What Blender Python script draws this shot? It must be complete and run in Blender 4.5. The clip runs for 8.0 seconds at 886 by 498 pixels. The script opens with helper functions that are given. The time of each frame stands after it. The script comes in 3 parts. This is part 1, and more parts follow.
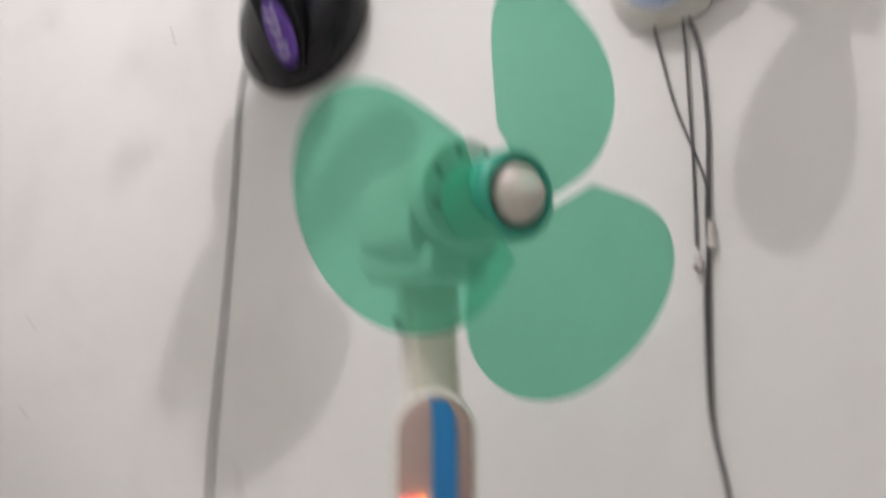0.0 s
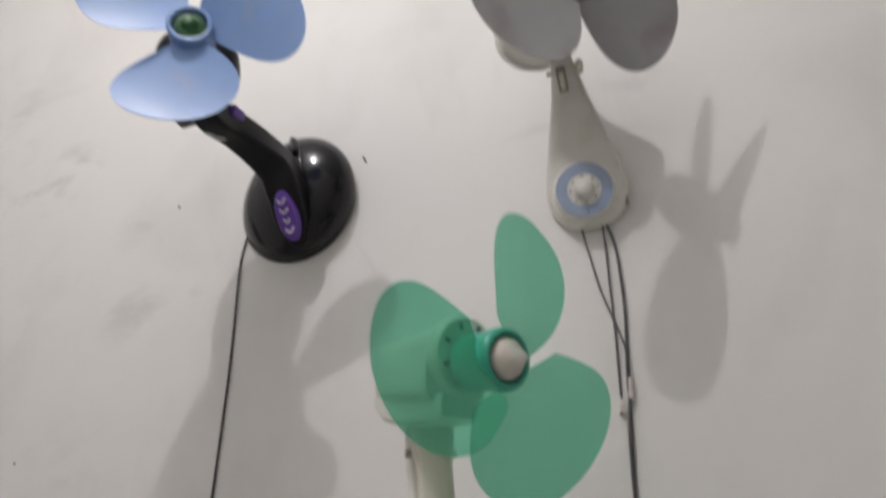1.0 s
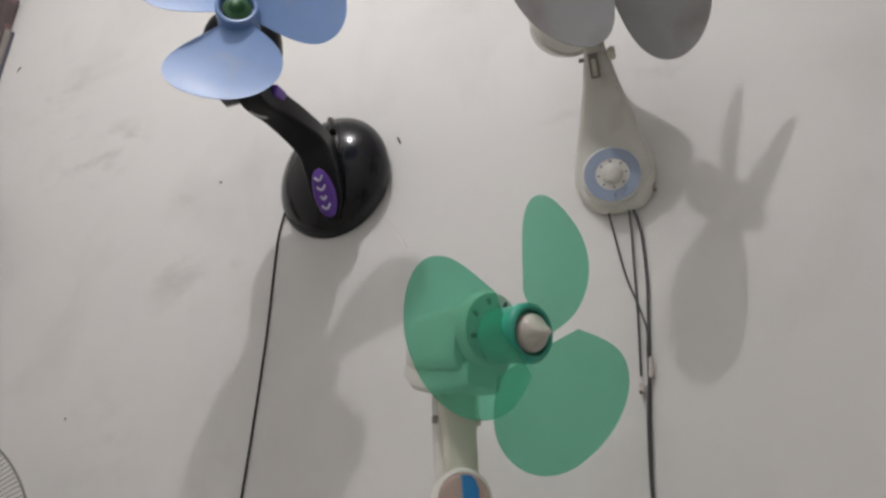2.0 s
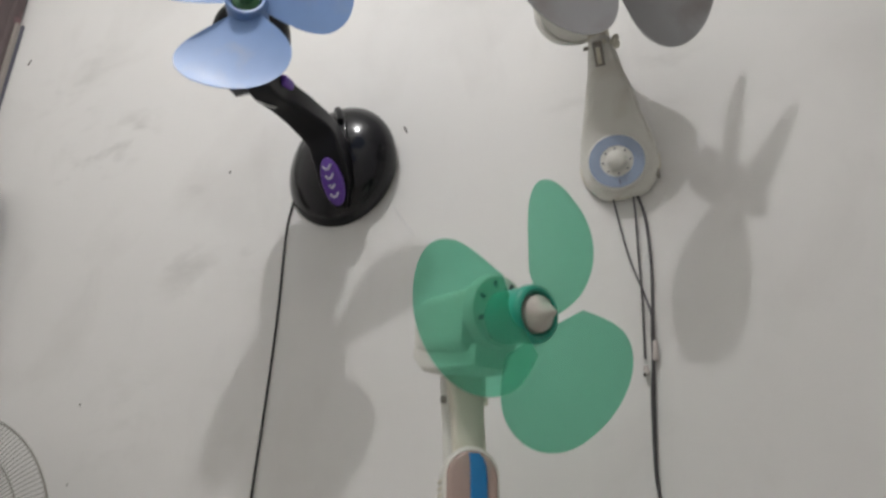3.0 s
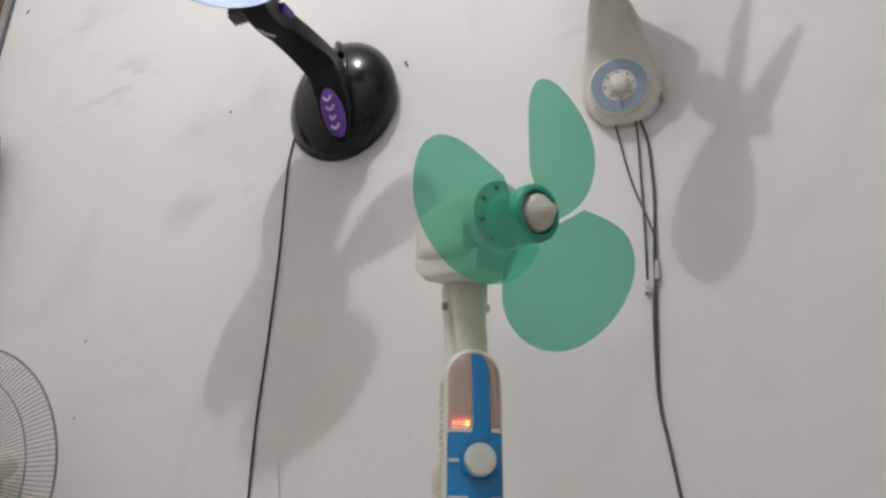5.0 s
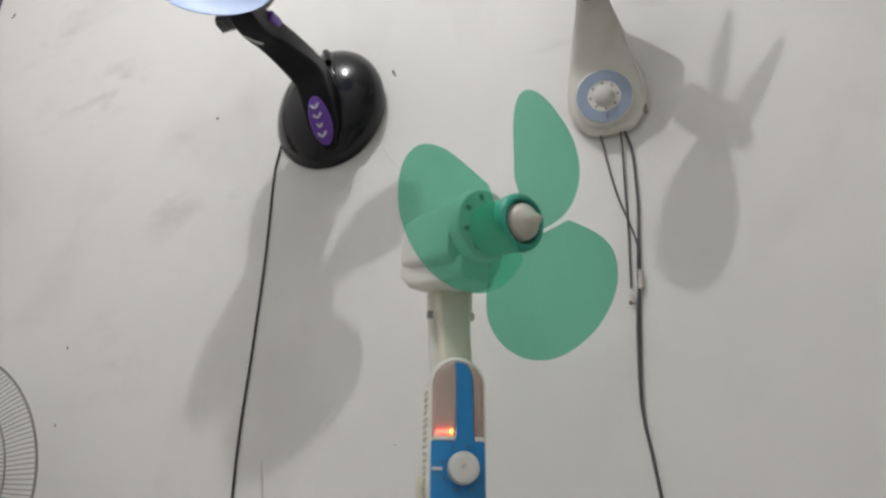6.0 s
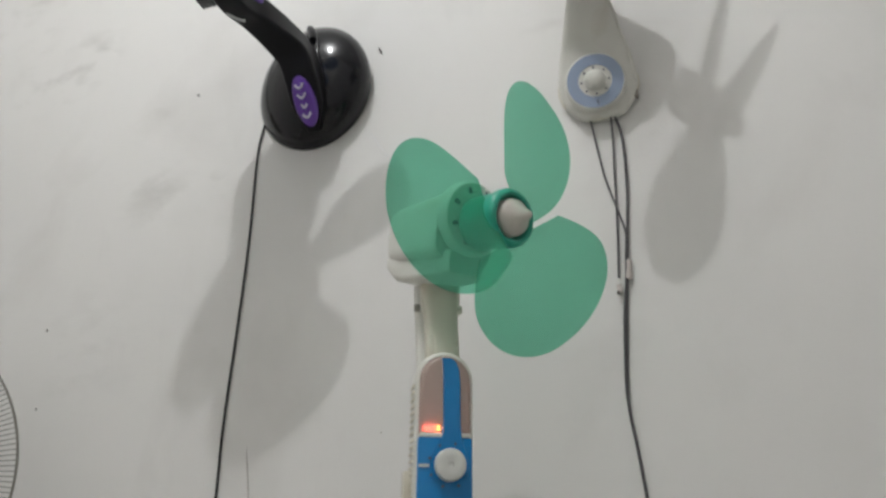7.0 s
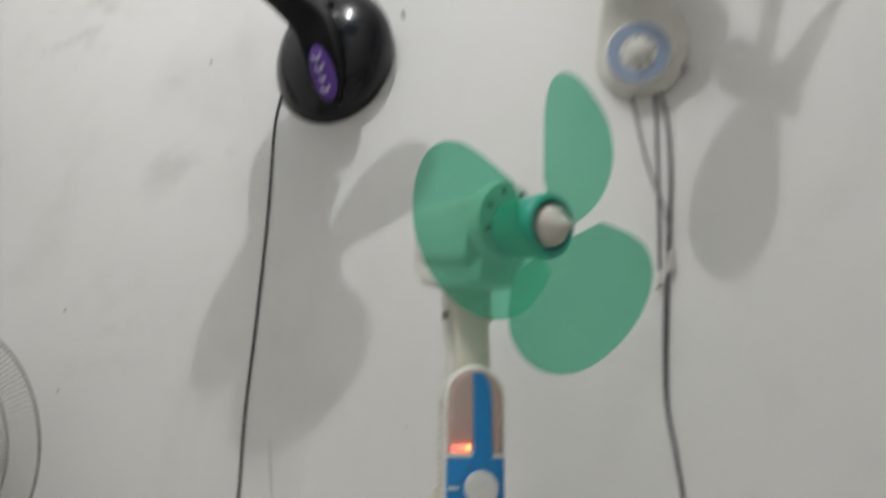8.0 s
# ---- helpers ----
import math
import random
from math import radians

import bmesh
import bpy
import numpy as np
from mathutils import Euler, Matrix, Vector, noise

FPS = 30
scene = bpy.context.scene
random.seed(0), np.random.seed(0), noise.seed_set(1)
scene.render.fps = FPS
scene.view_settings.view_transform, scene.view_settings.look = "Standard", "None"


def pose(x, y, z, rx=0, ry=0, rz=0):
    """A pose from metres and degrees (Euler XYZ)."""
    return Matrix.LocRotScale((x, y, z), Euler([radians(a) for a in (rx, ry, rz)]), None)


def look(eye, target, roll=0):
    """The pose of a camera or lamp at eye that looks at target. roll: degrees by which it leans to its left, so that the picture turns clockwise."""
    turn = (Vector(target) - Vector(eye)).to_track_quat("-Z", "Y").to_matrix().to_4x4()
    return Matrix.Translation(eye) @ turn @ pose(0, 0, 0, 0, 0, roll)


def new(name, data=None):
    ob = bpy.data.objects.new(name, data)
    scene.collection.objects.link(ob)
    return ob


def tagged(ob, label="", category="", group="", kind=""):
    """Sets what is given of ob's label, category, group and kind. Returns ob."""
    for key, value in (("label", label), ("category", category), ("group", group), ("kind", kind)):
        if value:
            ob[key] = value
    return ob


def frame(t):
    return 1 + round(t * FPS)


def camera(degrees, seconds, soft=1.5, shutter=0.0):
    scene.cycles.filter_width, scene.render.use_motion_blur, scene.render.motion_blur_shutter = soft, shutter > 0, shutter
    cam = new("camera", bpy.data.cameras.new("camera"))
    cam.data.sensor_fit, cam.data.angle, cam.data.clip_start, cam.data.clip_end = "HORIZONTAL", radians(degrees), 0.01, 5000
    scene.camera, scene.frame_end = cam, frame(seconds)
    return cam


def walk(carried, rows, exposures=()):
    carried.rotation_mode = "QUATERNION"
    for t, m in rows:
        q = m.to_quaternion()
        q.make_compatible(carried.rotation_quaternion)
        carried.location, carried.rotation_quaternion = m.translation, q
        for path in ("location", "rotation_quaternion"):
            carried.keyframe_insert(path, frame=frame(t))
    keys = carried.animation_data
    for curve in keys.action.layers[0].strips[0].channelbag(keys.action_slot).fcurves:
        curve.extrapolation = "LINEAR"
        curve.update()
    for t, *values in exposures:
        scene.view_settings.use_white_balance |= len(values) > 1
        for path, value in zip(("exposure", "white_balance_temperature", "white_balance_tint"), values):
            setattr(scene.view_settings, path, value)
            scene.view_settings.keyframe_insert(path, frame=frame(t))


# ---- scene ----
cam = camera(67.3, 8.0, soft=2.6, shutter=1.2)
PATH = [
    (0, (0.489, -0.946, 1.148), (-0.244, 0.832, 1.661), -3.2),
    (0.2, (0.514, -1.003, 1.148), (-0.235, 0.722, 1.776), -6.0),
    (0.3, (0.531, -1.041, 1.144), (-0.211, 0.688, 1.813), -5.9),
    (0.5, (0.489, -1.092, 1.114), (-0.062, 0.619, 1.966), -7.3),
    (0.7, (0.48, -1.144, 1.081), (0.004, 0.596, 1.946), -6.1),
    (0.8, (0.482, -1.173, 1.081), (0.039, 0.567, 1.932), -4.9),
    (1, (0.468, -1.224, 1.09), (0.047, 0.51, 1.992), -4.9),
    (1.2, (0.471, -1.25, 1.095), (0.045, 0.482, 2.0), -3.8),
    (1.5, (0.472, -1.262, 1.077), (-0.005, 0.48, 1.935), -2.7),
    (2.8, (0.477, -1.272, 1.052), (-0.047, 0.455, 1.914), -2.0),
    (3, (0.474, -1.28, 1.041), (-0.054, 0.457, 1.882), -2.1),
    (3.2, (0.469, -1.274, 1.025), (-0.087, 0.45, 1.872), -1.1),
    (3.5, (0.466, -1.266, 0.997), (-0.076, 0.471, 1.828), -1.3),
    (4, (0.46, -1.247, 0.955), (-0.078, 0.512, 1.739), -2.1),
    (4.2, (0.458, -1.239, 0.948), (-0.095, 0.523, 1.717), -2.4),
    (4.5, (0.458, -1.234, 0.94), (-0.1, 0.524, 1.715), -2.4),
    (6, (0.465, -1.237, 0.938), (-0.044, 0.519, 1.748), -2.4),
    (6.5, (0.465, -1.242, 0.939), (-0.034, 0.519, 1.744), -2.7),
    (7, (0.462, -1.238, 0.98), (-0.017, 0.566, 1.698), -2.5),
    (7.5, (0.458, -1.224, 1.041), (-0.043, 0.596, 1.702), -2.2),
    (7.7, (0.459, -1.232, 1.058), (-0.041, 0.589, 1.715), -1.9),
    (8, (0.442, -1.201, 1.09), (-0.118, 0.638, 1.641), -1.7),
]
walk(cam, [(t, look(eye, target, roll)) for t, eye, target, roll in PATH],
     [(0, 0.4, 6440, 13), (0.5, 0.1, 6470, 12), (1.0, -0.05, 6470, 12), (1.5, -0.2, 6460, 12), (3.0, -0.09, 6390, 8.5), (3.5, -0.09, 6430, 9.5), (4.2, 0.06, 6480, 11), (6.0, 0.1, 6340, 7.5), (7.0, 0.08, 6275, 6), (8.0, 0.08, 6275, 6)])

# ---- light ----
scene.view_settings.exposure = 0.0
world = bpy.data.worlds.new("room_air")
scene.world = world
world.use_nodes = True
world.node_tree.nodes["Background"].inputs[0].default_value = (0.9, 0.95, 1.0, 1)
world.node_tree.nodes["Background"].inputs[1].default_value = 0.02
LAMP = (-0.073, -1.43, 3.375)
bulb_light = bpy.data.lights.new("bulb_light", "POINT")
bulb_light.energy = 50.5
bulb_light.color = (1.0, 0.97, 0.965)
bulb_light.shadow_soft_size = 0.022
new("bulb_light", bulb_light).location = LAMP


# ---- materials ----
def material(name, base, rough=0.5, metal=0.0, spread=0.06, scale=18.0, bump=0.02, fine=350.0, coat=0.0, clear=0.0,
             transmission=0.0, spec=0.5, gloss_spread=0.07, emit=None, power=0.0, stain=None, stain_scale=3.0, stain_cut=(0.55, 0.75)):
    """A surface with two scales of variation: soft blotches, and a fine grain in colour, gloss and relief."""
    m = bpy.data.materials.new(name)
    m.use_nodes = True
    n, l = m.node_tree.nodes, m.node_tree.links
    b = n["Principled BSDF"]
    tc = n.new("ShaderNodeTexCoord")
    big, small = n.new("ShaderNodeTexNoise"), n.new("ShaderNodeTexNoise")
    big.inputs["Scale"].default_value, big.inputs["Detail"].default_value = scale, 4
    small.inputs["Scale"].default_value, small.inputs["Detail"].default_value = fine, 3
    l.new(tc.outputs["Object"], big.inputs["Vector"])
    l.new(tc.outputs["Object"], small.inputs["Vector"])
    ramp = n.new("ShaderNodeMix")
    ramp.data_type = "RGBA"
    ramp.inputs["A"].default_value = (*[c * (1 - spread) for c in base], 1)
    ramp.inputs["B"].default_value = (*[min(1, c * (1 + spread)) for c in base], 1)
    l.new(big.outputs["Fac"], ramp.inputs["Factor"])
    colour = ramp.outputs["Result"]
    if stain:
        st = n.new("ShaderNodeTexNoise")
        st.inputs["Scale"].default_value, st.inputs["Detail"].default_value = stain_scale, 6
        st.inputs["Distortion"].default_value = 0.6
        l.new(tc.outputs["Object"], st.inputs["Vector"])
        cut = n.new("ShaderNodeMapRange")
        cut.inputs["From Min"].default_value, cut.inputs["From Max"].default_value = stain_cut
        l.new(st.outputs["Fac"], cut.inputs["Value"])
        mx = n.new("ShaderNodeMix")
        mx.data_type = "RGBA"
        l.new(cut.outputs["Result"], mx.inputs["Factor"])
        l.new(colour, mx.inputs["A"])
        mx.inputs["B"].default_value = (*stain, 1)
        colour = mx.outputs["Result"]
    l.new(colour, b.inputs["Base Color"])
    rr = n.new("ShaderNodeMapRange")
    rr.inputs["To Min"].default_value, rr.inputs["To Max"].default_value = max(0, rough - gloss_spread), min(1, rough + gloss_spread)
    l.new(big.outputs["Fac"], rr.inputs["Value"])
    l.new(rr.outputs["Result"], b.inputs["Roughness"])
    b.inputs["Metallic"].default_value = metal
    b.inputs["Specular IOR Level"].default_value = spec
    b.inputs["Coat Weight"].default_value = coat
    b.inputs["Coat Roughness"].default_value = 0.08
    b.inputs["Transmission Weight"].default_value = transmission
    if emit:
        b.inputs["Emission Color"].default_value = (*emit, 1)
        b.inputs["Emission Strength"].default_value = power
    if bump:
        bp = n.new("ShaderNodeBump")
        bp.inputs["Strength"].default_value, bp.inputs["Distance"].default_value = bump, 0.002
        l.new(small.outputs["Fac"], bp.inputs["Height"])
        l.new(bp.outputs["Normal"], b.inputs["Normal"])
    if clear:
        tr, mix = n.new("ShaderNodeBsdfTransparent"), n.new("ShaderNodeMixShader")
        tr.inputs["Color"].default_value = (*[0.45 + 0.55 * c / max(base) for c in base], 1)
        mix.inputs["Fac"].default_value = clear
        l.new(b.outputs[0], mix.inputs[1])
        l.new(tr.outputs[0], mix.inputs[2])
        l.new(mix.outputs[0], n["Material Output"].inputs["Surface"])
    return m


def wall_material(name, base, spots=()):
    """Old white-washed plaster: uneven trowelling, faint grey smears, small rubbed spots."""
    m = material(name, base, rough=0.75, spread=0.035, scale=2.2, bump=0.12, fine=60.0, stain=(0.66, 0.645, 0.62),
                 stain_scale=2.6, stain_cut=(0.52, 0.95))
    n, l = m.node_tree.nodes, m.node_tree.links
    b = n["Principled BSDF"]
    tc, mp, ns, cut, mx = (n.new("ShaderNode" + k) for k in ("TexCoord", "Mapping", "TexNoise", "MapRange", "Mix"))
    mp.inputs["Scale"].default_value, mp.inputs["Rotation"].default_value = (9, 9, 3), (0, 0.6, 0)
    ns.inputs["Scale"].default_value, ns.inputs["Detail"].default_value = 1.0, 5
    cut.inputs["From Min"].default_value, cut.inputs["From Max"].default_value = 0.60, 0.80
    cut.inputs["To Max"].default_value = 0.13
    l.new(tc.outputs["Object"], mp.inputs["Vector"])
    l.new(mp.outputs["Vector"], ns.inputs["Vector"])
    l.new(ns.outputs["Fac"], cut.inputs["Value"])
    l.new(cut.outputs["Result"], mx.inputs["Factor"])
    mx.data_type = "RGBA"
    old = b.inputs["Base Color"].links[0].from_socket
    l.new(old, mx.inputs["A"])
    mx.inputs["B"].default_value = (0.42, 0.40, 0.37, 1)
    colour = mx.outputs["Result"]
    rub = n.new("ShaderNodeTexNoise")
    rub.inputs["Scale"].default_value, rub.inputs["Detail"].default_value, rub.inputs["Distortion"].default_value = 11.0, 7, 0.25
    slant = n.new("ShaderNodeMapping")
    slant.inputs["Rotation"].default_value, slant.inputs["Scale"].default_value = (0, 0.5, 0), (0.75, 1, 1.5)
    l.new(tc.outputs["Object"], slant.inputs["Vector"])
    l.new(slant.outputs["Vector"], rub.inputs["Vector"])
    for x, z, reach, strength in spots:
        far, near, patch, both, mixed = (n.new("ShaderNode" + k) for k in ("VectorMath", "MapRange", "MapRange", "Math", "Mix"))
        far.operation = "DISTANCE"
        far.inputs[1].default_value = (x, -0.075, z)
        l.new(tc.outputs["Object"], far.inputs[0])
        near.inputs["From Min"].default_value, near.inputs["From Max"].default_value = reach, 0.2 * reach
        l.new(far.outputs["Value"], near.inputs["Value"])
        patch.inputs["From Min"].default_value, patch.inputs["From Max"].default_value = 0.50, 0.68
        patch.inputs["To Max"].default_value = 0.75 * strength
        l.new(rub.outputs["Fac"], patch.inputs["Value"])
        both.operation = "MULTIPLY"
        l.new(near.outputs["Result"], both.inputs[0])
        l.new(patch.outputs["Result"], both.inputs[1])
        mixed.data_type = "RGBA"
        l.new(both.outputs["Value"], mixed.inputs["Factor"])
        l.new(colour, mixed.inputs["A"])
        mixed.inputs["B"].default_value = (0.33, 0.32, 0.29, 1)
        colour = mixed.outputs["Result"]
    l.new(colour, b.inputs["Base Color"])
    return m


M_WALL = wall_material("whitewashed_plaster", (0.80, 0.79, 0.77))
M_FAN_WALL = wall_material("smudged_plaster", (0.80, 0.79, 0.77), [(x - 0.525, z - 1.775, r, k) for x, z, r, k in (
    (-0.97, 2.15, 0.17, 0.42), (-0.84, 2.20, 0.12, 0.34), (-0.59, 1.73, 0.13, 0.34), (-0.41, 1.717, 0.05, 0.42), (-0.62, 1.92, 0.10, 0.22),
    (-1.10, 2.42, 0.20, 0.25), (0.62, 2.02, 0.12, 0.24), (0.40, 1.99, 0.10, 0.16), (-0.75, 1.35, 0.22, 0.14))])
M_CEIL = material("ceiling_paint", (0.80, 0.80, 0.78), rough=0.8, scale=3, bump=0.05, fine=60)
M_FLOOR = material("floor_cement", (0.52, 0.50, 0.47), rough=0.5, spread=0.15, scale=4, bump=0.05, fine=80)
M_BLACK = material("black_gloss_plastic", (0.008, 0.008, 0.011), rough=0.15, spread=0.15, bump=0.0, spec=0.40, gloss_spread=0.01)
M_BLACK_SATIN = material("black_satin_plastic", (0.007, 0.007, 0.009), rough=0.36, spread=0.2, bump=0.01, spec=0.25)
M_PURPLE = material("purple_plastic", (0.13, 0.05, 0.36), rough=0.35, spread=0.1)
M_LILAC = material("pale_lilac_print", (0.62, 0.58, 0.70), rough=0.5)
M_BLUE_BLADE = material("pale_blue_blade_plastic", (0.205, 0.345, 0.65), rough=0.38, spread=0.08, scale=20, clear=0.08, spec=0.46, gloss_spread=0.12, stain=(0.26, 0.36, 0.56), stain_scale=14, stain_cut=(0.55, 0.85))
M_NUT_GREEN = material("dark_green_plastic", (0.02, 0.10, 0.03), rough=0.4)
M_WHITE = material("aged_white_plastic", (0.74, 0.73, 0.68), rough=0.38, spread=0.05, stain=(0.52, 0.47, 0.38), stain_scale=11, stain_cut=(0.58, 0.95))
M_CREAM = material("yellowed_white_plastic", (0.70, 0.67, 0.57), rough=0.42, spread=0.06, stain=(0.45, 0.38, 0.26), stain_scale=14, stain_cut=(0.56, 0.9))
M_GREY_BLADE = material("grey_blade_plastic", (0.31, 0.31, 0.32), rough=0.36, spread=0.05, scale=7, stain=(0.22, 0.20, 0.19), stain_scale=8, stain_cut=(0.5, 0.85))
M_GREY_HUB = material("dark_grey_hub_plastic", (0.13, 0.13, 0.14), rough=0.4)
M_RING_BLUE = material("pale_blue_ring_print", (0.32, 0.39, 0.53), rough=0.24)
M_DOT = material("dark_print", (0.10, 0.10, 0.13), rough=0.5)
M_GREEN_BLADE = material("translucent_green_blade", (0.13, 0.40, 0.30), rough=0.22, spread=0.05, scale=8, clear=0.70)
M_GREEN_HUB = material("green_hub_plastic", (0.03, 0.36, 0.25), rough=0.40, spread=0.05, coat=0.05)
M_NOSE = material("ivory_nose_plastic", (0.66, 0.60, 0.55), rough=0.4, spread=0.05, stain=(0.5, 0.44, 0.40), stain_scale=30, stain_cut=(0.5, 0.8))
M_PANEL_BLUE = material("blue_panel_plastic", (0.010, 0.20, 0.50), rough=0.3, spread=0.06, coat=0.15)
M_WINDOW = material("smoky_pink_window", (0.66, 0.50, 0.46), rough=0.12, spread=0.06, coat=0.5, clear=0.5)
M_LED = material("red_led", (0.9, 0.15, 0.05), rough=0.4, emit=(1.0, 0.12, 0.07), power=9.0)
M_LED_HOT = material("orange_led", (1.0, 0.5, 0.1), rough=0.4, emit=(1.0, 0.30, 0.06), power=11.0)
M_KNOB = material("grey_white_knob", (0.66, 0.66, 0.63), rough=0.42, spread=0.05, stain=(0.45, 0.44, 0.4), stain_scale=40, stain_cut=(0.55, 0.9))
M_CORD = material("black_cord", (0.02, 0.02, 0.02), rough=0.5, spread=0.2)
M_GREY_CORD = material("grey_cable", (0.10, 0.095, 0.10), rough=0.55, spread=0.2, scale=30)
M_TAPE = material("white_tape", (0.60, 0.55, 0.52), rough=0.6)
M_STEEL = material("dull_screw_steel", (0.30, 0.28, 0.25), rough=0.4, metal=0.9)
M_WIRE = material("grey_guard_wire", (0.27, 0.26, 0.23), rough=0.4, metal=0.3, spread=0.15)
M_EDGING = material("dull_edging", (0.30, 0.27, 0.245), rough=0.6, spread=0.12, scale=25)
M_MARK = material("dark_wall_mark", (0.08, 0.07, 0.06), rough=0.8)
M_SPECK = material("grey_speck", (0.20, 0.19, 0.17), rough=0.8)
M_GREY_MARK = material("grey_mark", (0.52, 0.50, 0.47), rough=0.8)
M_PALE = material("pale_scrape", (0.815, 0.81, 0.80), rough=0.75)


def floral_material(name, ground, flower):
    m = material(name, ground, rough=0.7, spread=0.15, bump=0.15, fine=400)
    n, l = m.node_tree.nodes, m.node_tree.links
    b = n["Principled BSDF"]
    tc, vo, cut, mx = (n.new("ShaderNode" + k) for k in ("TexCoord", "TexVoronoi", "MapRange", "Mix"))
    vo.inputs["Scale"].default_value = 16
    cut.inputs["From Min"].default_value, cut.inputs["From Max"].default_value = 0.42, 0.25
    cut.inputs["To Max"].default_value = 0.7
    l.new(tc.outputs["Object"], vo.inputs["Vector"])
    l.new(vo.outputs["Distance"], cut.inputs["Value"])
    l.new(cut.outputs["Result"], mx.inputs["Factor"])
    mx.data_type = "RGBA"
    l.new(b.inputs["Base Color"].links[0].from_socket, mx.inputs["A"])
    mx.inputs["B"].default_value = (*flower, 1)
    l.new(mx.outputs["Result"], b.inputs["Base Color"])
    return m


M_FLORAL = floral_material("maroon_floral_cloth", (0.10, 0.075, 0.075), (0.24, 0.14, 0.15))
M_BAG = floral_material("brown_bag_cloth", (0.12, 0.10, 0.085), (0.20, 0.15, 0.14))


# ---- mesh tools ----
def part(name, bm, mat, parent=None, label="", m=None, smooth=True, sharp=40):
    me = bpy.data.meshes.new(name)
    bmesh.ops.recalc_face_normals(bm, faces=bm.faces)
    bm.to_mesh(me)
    bm.free()
    me.materials.append(mat)
    if smooth:
        me.shade_smooth()
        me.set_sharp_from_angle(angle=radians(sharp))
    ob = new(name, me)
    if parent:
        ob.parent = parent
    if m is not None:
        ob.matrix_basis = m
    if label:
        ob["label"] = label
    return ob


def thing(name, m, label, category, group="", kind=""):
    ob = new(name)
    ob.matrix_basis = m
    ob.empty_display_size = 0.05
    return tagged(ob, label, category, group, kind)


def box(sx, sy, sz, bevel=0.0, seg=2, at=(0, 0, 0)):
    bm = bmesh.new()
    bmesh.ops.create_cube(bm, size=1, matrix=Matrix.Translation(at) @ Matrix.Diagonal((sx, sy, sz, 1)))
    if bevel:
        bmesh.ops.bevel(bm, geom=bm.edges[:], offset=bevel, segments=seg, profile=0.6, affect="EDGES")
    return bm


def lathe(profile, seg=48, squash=1.0, ring=False):
    """A turned form about z: profile is (radius, z) from end to end."""
    bm = bmesh.new()
    rings = []
    for r, z in profile:
        if r < 1e-6:
            rings.append([bm.verts.new((0, 0, z))])
        else:
            rings.append([bm.verts.new((r * math.cos(a), squash * r * math.sin(a), z)) for a in (2 * math.pi * i / seg for i in range(seg))])
    for a, b in zip(rings, rings[1:] + ([rings[0]] if ring else [])):
        for i in range(seg):
            j = (i + 1) % seg
            if len(a) == 1 and len(b) > 1:
                bm.faces.new((a[0], b[i], b[j]))
            elif len(b) == 1 and len(a) > 1:
                bm.faces.new((a[i], a[j], b[0]))
            elif len(a) > 1:
                bm.faces.new((a[i], a[j], b[j], b[i]))
    for end in (rings[0], rings[-1]):
        if len(end) > 1 and not ring:
            bm.faces.new(end)
    return bm


def loft(sections, seg=28, power=2.6):
    """A skin through sections (centre, half-width vector, half-depth vector), each a rounded outline."""
    bm = bmesh.new()
    rings = []
    for c, u, v in sections:
        c, u, v = Vector(c), Vector(u), Vector(v)
        ring = []
        for i in range(seg):
            a = 2 * math.pi * i / seg
            ca, sa = math.cos(a), math.sin(a)
            ring.append(bm.verts.new(c + u * math.copysign(abs(ca) ** (2 / power), ca) + v * math.copysign(abs(sa) ** (2 / power), sa)))
        rings.append(ring)
    for a, b in zip(rings, rings[1:]):
        for i in range(seg):
            j = (i + 1) % seg
            bm.faces.new((a[i], a[j], b[j], b[i]))
    bm.faces.new(rings[0])
    bm.faces.new(rings[-1])
    return bm


def glide(points, steps=8):
    """A smooth line through the points."""
    p = [Vector(q) for q in points]
    p = [2 * p[0] - p[1], *p, 2 * p[-1] - p[-2]]
    out = []
    for a, b, c, d in zip(p, p[1:], p[2:], p[3:]):
        for i in range(steps):
            t = i / steps
            out.append(0.5 * (2 * b + (c - a) * t + (2 * a - 5 * b + 4 * c - d) * t * t + (3 * b - a - 3 * c + d) * t ** 3))
    return out + [p[-2]]


def tube(points, r, seg=8, closed=False, bm=None):
    bm = bm or bmesh.new()
    pts = [Vector(p) for p in points]
    rings = []
    side = Vector((0.31, 0.87, 0.4)).normalized()
    for i, p in enumerate(pts):
        a, b = (pts[i - 1], pts[(i + 1) % len(pts)]) if closed else (pts[max(0, i - 1)], pts[min(len(pts) - 1, i + 1)])
        d = (b - a).normalized()
        u = d.cross(side).normalized()
        v = d.cross(u)
        rings.append([bm.verts.new(p + r * (math.cos(2 * math.pi * k / seg) * u + math.sin(2 * math.pi * k / seg) * v)) for k in range(seg)])
    for a, b in zip(rings, rings[1:] + ([rings[0]] if closed else [])):
        for k in range(seg):
            bm.faces.new((a[k], a[(k + 1) % seg], b[(k + 1) % seg], b[k]))
    if not closed:
        bm.faces.new(rings[0])
        bm.faces.new(rings[-1])
    return bm


